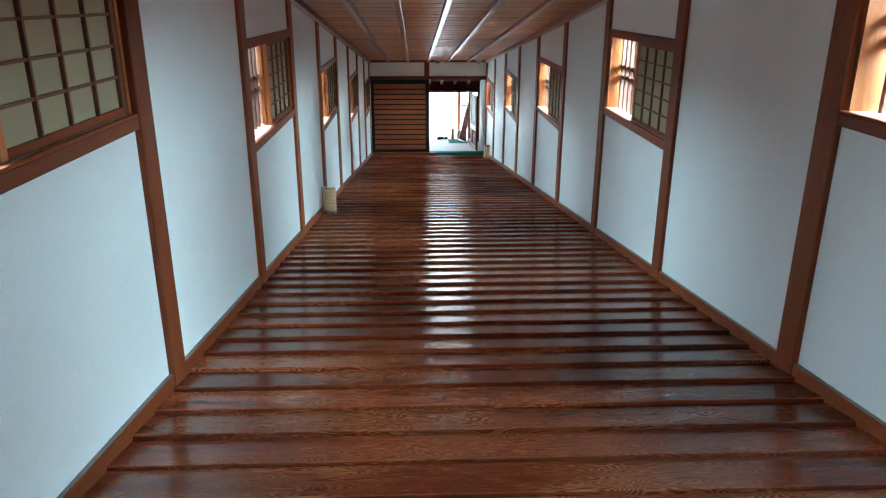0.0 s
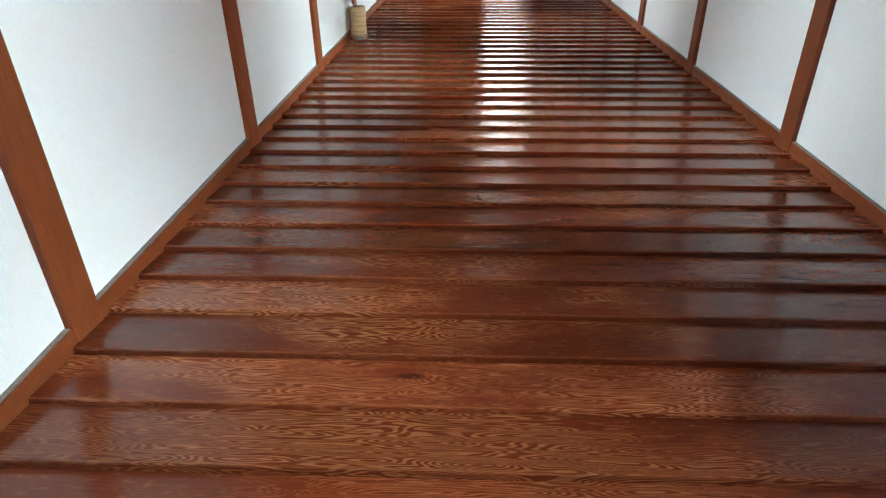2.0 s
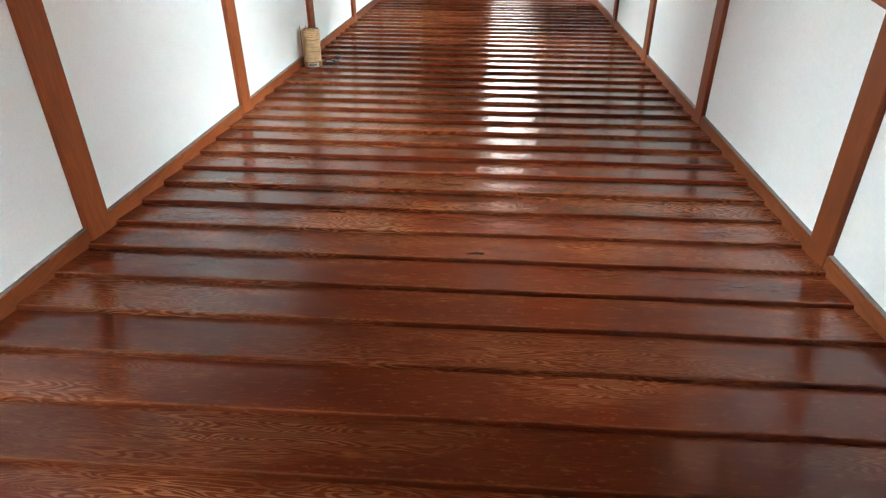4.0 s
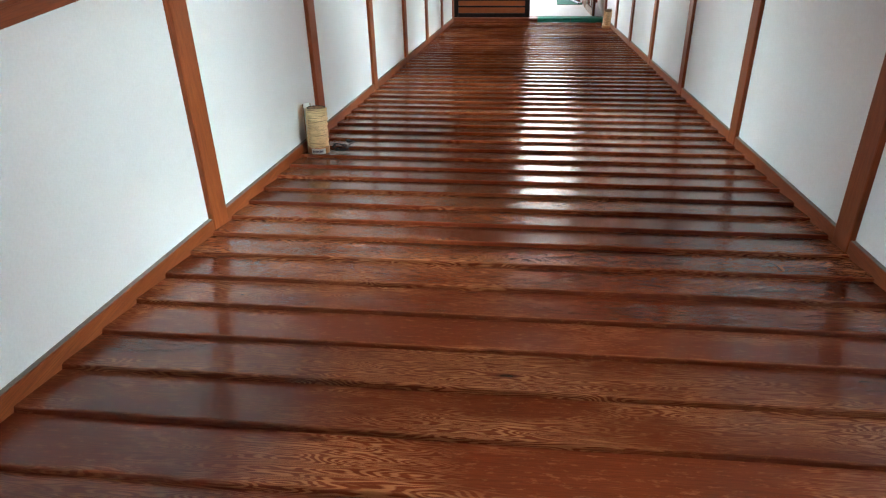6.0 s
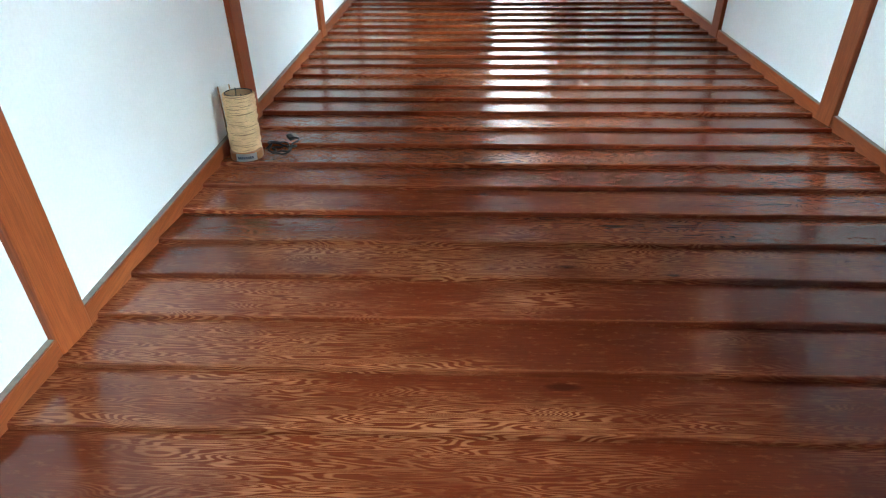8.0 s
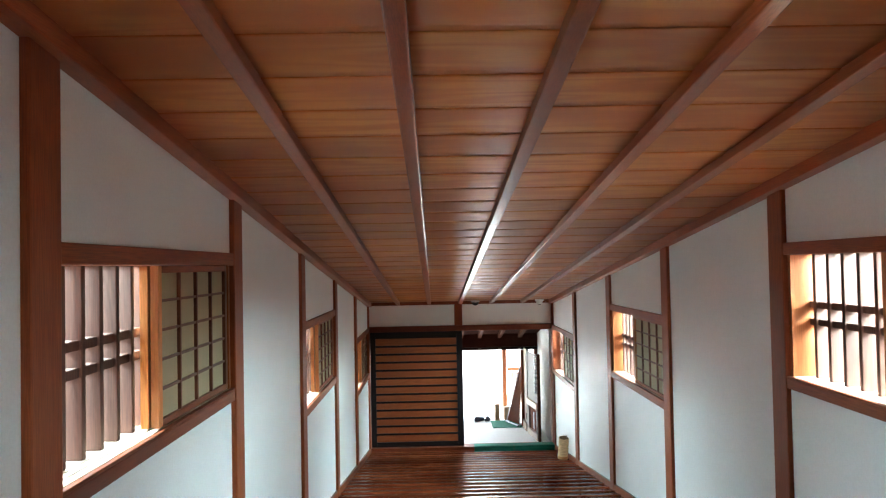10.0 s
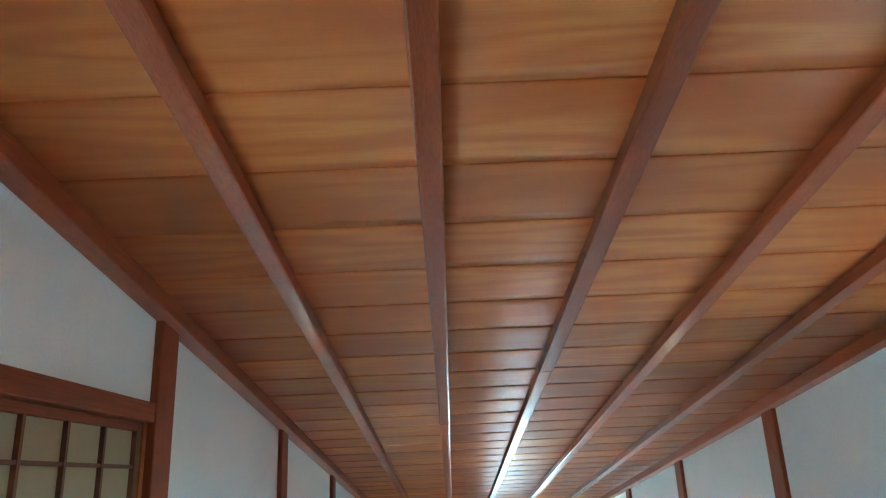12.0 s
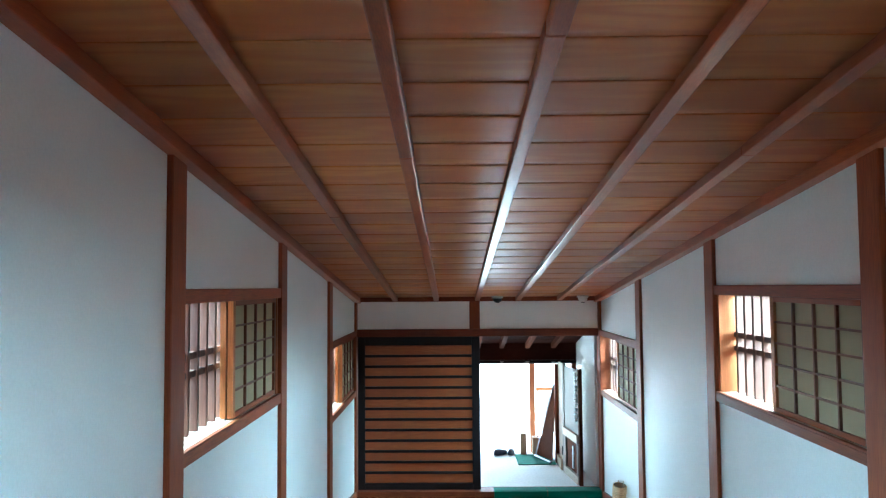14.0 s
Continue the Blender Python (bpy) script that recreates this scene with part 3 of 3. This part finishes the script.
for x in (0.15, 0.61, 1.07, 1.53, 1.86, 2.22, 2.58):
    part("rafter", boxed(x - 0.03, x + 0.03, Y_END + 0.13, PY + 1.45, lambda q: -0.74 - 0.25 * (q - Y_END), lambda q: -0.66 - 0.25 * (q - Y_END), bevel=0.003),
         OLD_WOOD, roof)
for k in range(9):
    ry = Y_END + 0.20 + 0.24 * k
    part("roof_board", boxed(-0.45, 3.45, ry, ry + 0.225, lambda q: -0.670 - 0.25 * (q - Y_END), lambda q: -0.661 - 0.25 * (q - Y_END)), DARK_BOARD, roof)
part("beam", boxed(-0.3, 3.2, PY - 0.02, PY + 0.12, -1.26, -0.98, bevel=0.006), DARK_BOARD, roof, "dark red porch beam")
part("door_track", boxed(-0.3, 3.2, PY - 0.03, PY + 0.10, -1.31, -1.262, bevel=0.004), LACQUER, roof, "dark door track under the beam")

# Small light fixtures along the door track, drawn as plain pale strips without glow
for x in (1.86, 2.22, 2.58):
    part("light_fixture", boxed(x - 0.025, x + 0.025, PY - 0.036, PY - 0.031, -1.29, -1.278), METAL, roof, "small pale light fixture, drawn unlit")

# side screen: a far pale panel in dark posts, then a half-height door leaf standing a little ajar
scr = part("side_screen", boxed(2.635, 2.655, 20.26, PY - 0.09, Z_PORCH + 0.02, -1.27), PALE_WOOD)
tagged(scr, "pale wooden side screen between dark red posts", "screen", kind="structure")
part("screen_post", boxed(2.585, 2.645, PY - 0.09, PY - 0.035, Z_PORCH, -1.312, bevel=0.004), POST_WOOD, scr)
part("screen_post", boxed(2.625, 2.67, 20.21, 20.26, Z_PORCH, -1.25, bevel=0.004), GREY_BOARD, scr)
part("bottom_rail", boxed(2.60, 2.634, 20.262, PY - 0.092, Z_PORCH, Z_PORCH + 0.13, bevel=0.004), PALE_WOOD, scr)
part("latch", boxed(2.622, 2.634, 20.31, 20.35, Z_PORCH + 0.19, Z_PORCH + 0.30, bevel=0.003), LACQUER, scr, "small black latch")
leaf = part("side_door", boxed(-0.012, 0.012, -0.66, -0.04, 0.60, 1.39), GREY_BOARD)
leaf.matrix_basis = pose(2.645, 20.20, Z_PORCH, 0, 0, 7.3)
tagged(leaf, "greyed wooden side door with a low framed hatch", "door", kind="structure")
for y0, y1 in ((-0.04, 0.0), (-0.71, -0.66)):
    part("door_stile", boxed(-0.022, 0.022, y0, y1, 0.0, 1.41, bevel=0.004), OLD_WOOD if y1 < 0 else GREY_BOARD, leaf)
part("middle_rail", boxed(-0.045, 0.02, -0.655, -0.045, 0.50, 0.60, bevel=0.005), SILL_WOOD, leaf, "pale projecting middle rail")
part("bottom_rail", boxed(-0.035, 0.02, -0.655, -0.045, 0.0, 0.10, bevel=0.005), SILL_WOOD, leaf)
hatch = part("hatch", boxed(-0.006, 0.006, -0.60, -0.12, 0.104, 0.496), OLD_WOOD, leaf, "dark low hatch in a pale frame")
for y0, y1 in ((-0.12, -0.05), (-0.65, -0.60)):
    part("hatch_jamb", boxed(-0.028, 0.018, y0, y1, 0.102, 0.498, bevel=0.003), GREY_BOARD, hatch)
part("pull", boxed(-0.018, -0.006, -0.42, -0.38, 0.14, 0.42, bevel=0.003), METAL, hatch, "pale metal pull")
# hanging chain of small metal cups
bm = bmesh.new()
for k in range(11):
    q = lathe([(0.012, -0.02), (0.026, 0.02), (0.024, 0.022), (0.010, -0.016)], 12)
    q.transform(Matrix.Translation((2.685, 19.53, -1.31 - 0.056 * k)))
    me = bpy.data.meshes.new("cup")
    q.to_mesh(me)
    q.free()
    bm.from_mesh(me)
    bpy.data.meshes.remove(me)
tagged(part("rain_chain", bm, METAL, smooth=True), "hanging rain chain of small pale metal cups", "chain")

# board on a wheeled frame, leaning on the screen
bm = bmesh.new()
pts = [(2.36, 20.95, Z_PORCH + 0.05), (2.52, 20.60, Z_PORCH + 0.05), (2.60, 20.72, -1.62), (2.585, 20.76, -1.60)]
fr = [bm.verts.new(q) for q in pts]
bk = [bm.verts.new((q[0] + 0.015, q[1] + 0.008, q[2])) for q in pts]
bm.faces.new(fr), bm.faces.new(bk[::-1])
for j in range(4):
    k = (j + 1) % 4
    bm.faces.new((fr[j], bk[j], bk[k], fr[k]))
bmesh.ops.recalc_face_normals(bm, faces=bm.faces)
sign = part("leaning_board", bm, OLD_WOOD)
tagged(sign, "tapering brown board leaning on a pale wheeled frame", "board")
part("frame_bar", tube([(2.33, 20.96, Z_PORCH + 0.035), (2.5, 20.56, Z_PORCH + 0.035), (2.58, 20.70, Z_PORCH + 0.035), (2.40, 21.02, Z_PORCH + 0.035)], 0.012, 8, True), METAL, sign)
part("frame_bar", tube([(2.34, 20.955, Z_PORCH + 0.04), (2.58, 20.745, -1.60)], 0.008, 8), METAL, sign)
for q in ((2.34, 20.95), (2.5, 20.57)):
    w = lathe([(0.010, -0.01), (0.022, -0.008), (0.022, 0.008), (0.010, 0.01)], 18)
    w.transform(pose(q[0], q[1], Z_PORCH + 0.023, 90, 0, 60))
    part("castor", w, BLACK, sign)

tagged(part("porch_mat", boxed(2.06, 2.58, 20.55, 21.12, Z_PORCH, Z_PORCH + 0.012, bevel=0.003), GREEN), "green pile mat on the porch floor", "mat")
b1 = part("wood_block", boxed(2.15, 2.235, 21.16, 21.25, Z_PORCH, Z_PORCH + 0.30, bevel=0.005), CARD)
tagged(b1, "upright brown wooden block on the porch floor", "block")
b2 = part("cardboard_box", boxed(2.32, 2.52, 21.10, 21.26, Z_PORCH, Z_PORCH + 0.25, bevel=0.004), CARD)
tagged(b2, "small brown cardboard box on the porch floor", "box")
part("tape", boxed(2.40, 2.44, 21.098, 21.262, Z_PORCH + 0.12, Z_PORCH + 0.2515), PANEL_WOOD, b2)


def shoe(x, y, turn):
    bm = bmesh.new()
    rings = []
    for i in range(13):
        u = i / 12
        L = -0.13 + 0.26 * u
        wd = 0.034 + 0.014 * math.sin(math.pi * min(1, u * 1.1)) * (1.2 if u > 0.5 else 0.8)
        wd *= math.sqrt(max(0.05, 1 - (2 * u - 1) ** 6))
        ht = 0.085 - 0.045 * max(0, (u - 0.3) / 0.7) ** 1.2 if u > 0.05 else 0.07
        rings.append([bm.verts.new((wd * math.cos(a) * (1 if math.sin(a) > 0 else 1.05), L, 0.012 + max(0.0, ht * math.sin(a)))) for a in [2 * math.pi * j / 16 for j in range(16)]])
    for r, s in zip(rings, rings[1:]):
        for j in range(16):
            bm.faces.new((r[j], r[(j + 1) % 16], s[(j + 1) % 16], s[j]))
    bm.faces.new(rings[0][::-1]), bm.faces.new(rings[-1])
    bmesh.ops.recalc_face_normals(bm, faces=bm.faces)
    ob = part("shoe", bm, SHOE, smooth=True)
    sole = bmesh.new()
    out = [(0.044 * math.sin(a) * (1 + 0.12 * math.cos(a)), 0.138 * math.cos(a)) for a in [2 * math.pi * j / 24 for j in range(24)]]
    lo = [sole.verts.new((p, q, 0)) for p, q in out]
    hi = [sole.verts.new((p, q, 0.018)) for p, q in out]
    sole.faces.new(lo), sole.faces.new(hi[::-1])
    for j in range(24):
        sole.faces.new((lo[j], hi[j], hi[(j + 1) % 24], lo[(j + 1) % 24]))
    bmesh.ops.recalc_face_normals(sole, faces=sole.faces)
    part("sole", sole, WHITE, ob, "pale rubber sole")
    ob.matrix_basis = pose(x, y, Z_PORCH, 0, 0, turn)
    tagged(ob, "dark navy cloth shoe standing on the porch floor", "shoe", "pair of shoes")


shoe(1.855, 21.13, -48)
shoe(2.01, 21.17, -14)
step_post = part("porch_post", boxed(2.37, 2.45, 21.9, 21.98, -2.85, -1.0, bevel=0.006), JAMB_WOOD)
tagged(step_post, "stained timber post outside the porch", "post", kind="structure")
fence = part("low_fence", boxed(2.47, 3.6, 21.93, 21.98, -1.86, -1.81, bevel=0.004), JAMB_WOOD)
tagged(fence, "low railing of pale posts and bamboo-coloured boards", "railing", kind="structure")
for k in range(4):
    part("fence_post", boxed(2.475 + 0.33 * k, 2.515 + 0.33 * k, 21.935, 21.975, -2.84, -1.861, bevel=0.003), WHITE, fence, "white painted upright")
    for j in range(3):
        part("fence_board", boxed(2.53 + 0.33 * k + 0.085 * j, 2.605 + 0.33 * k + 0.085 * j, 21.945, 21.965, -2.5, -1.90), PALE_WOOD, fence)
yard = part("pavement", boxed(-8, 12, 21.3, 40, -3.1, -2.84), STONE)
tagged(yard, "pale sunlit paving outside the porch", "paving", kind="structure")
ground = part("ground", boxed(-600, 600, -600, 600, -9.2, -9.0), GROUND)
tagged(ground, "gravel ground reaching to the horizon", "ground", kind="structure")
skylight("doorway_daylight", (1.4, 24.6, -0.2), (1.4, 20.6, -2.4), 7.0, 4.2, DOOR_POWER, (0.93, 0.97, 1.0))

# ---------------- planks of the floor, one object each ----------------
PITCH_F = BAY / 8
LIFT = 0.018
plank_meshes = []
for v in range(4):
    rng = random.Random(20 + v)
    bm = bmesh.new()
    n = 64
    cols = []
    for i in range(n + 1):
        x = -(W / 2 - 0.012) + (W - 0.024) * i / n
        e = rng.uniform(-0.0018, 0.0018) + 0.004 * noise.noise((x * 2.2, v * 7.1, 0))
        f = rng.uniform(-0.001, 0.001)
        prof = [(-0.004, -0.034), (e, -0.006), (0.003 + e, -0.0015), (0.008 + e, f * 0.4), (PITCH_F + 0.012, 0.0), (PITCH_F + 0.012, -0.034)]
        cols.append([bm.verts.new((x, y, z)) for y, z in prof])
    for r, s in zip(cols, cols[1:]):
        for j in range(6):
            k = (j + 1) % 6
            bm.faces.new((r[j], s[j], s[k], r[k]))
    bm.faces.new(cols[0]), bm.faces.new(cols[-1][::-1])
    bmesh.ops.recalc_face_normals(bm, faces=bm.faces)
    plank_meshes.append(mesh_of("plank", bm, FLOOR_WOOD))
tilt = math.degrees(math.atan(0.1378) + LIFT / PITCH_F)
y = 7.804 - PITCH_F * 72
k = 0
while y < Y_END - 0.02:
    if y > Y_BACK - 0.1:
        ob = new("plank", plank_meshes[k % 4])
        ob.parent = floor
        ob.matrix_basis = pose(W / 2, y, zf(y) + LIFT * 0.5 + random.uniform(-0.0015, 0.0015), -tilt + random.uniform(-0.25, 0.25), 0,
                               random.uniform(-0.12, 0.12))
    k += 1
    y += PITCH_F
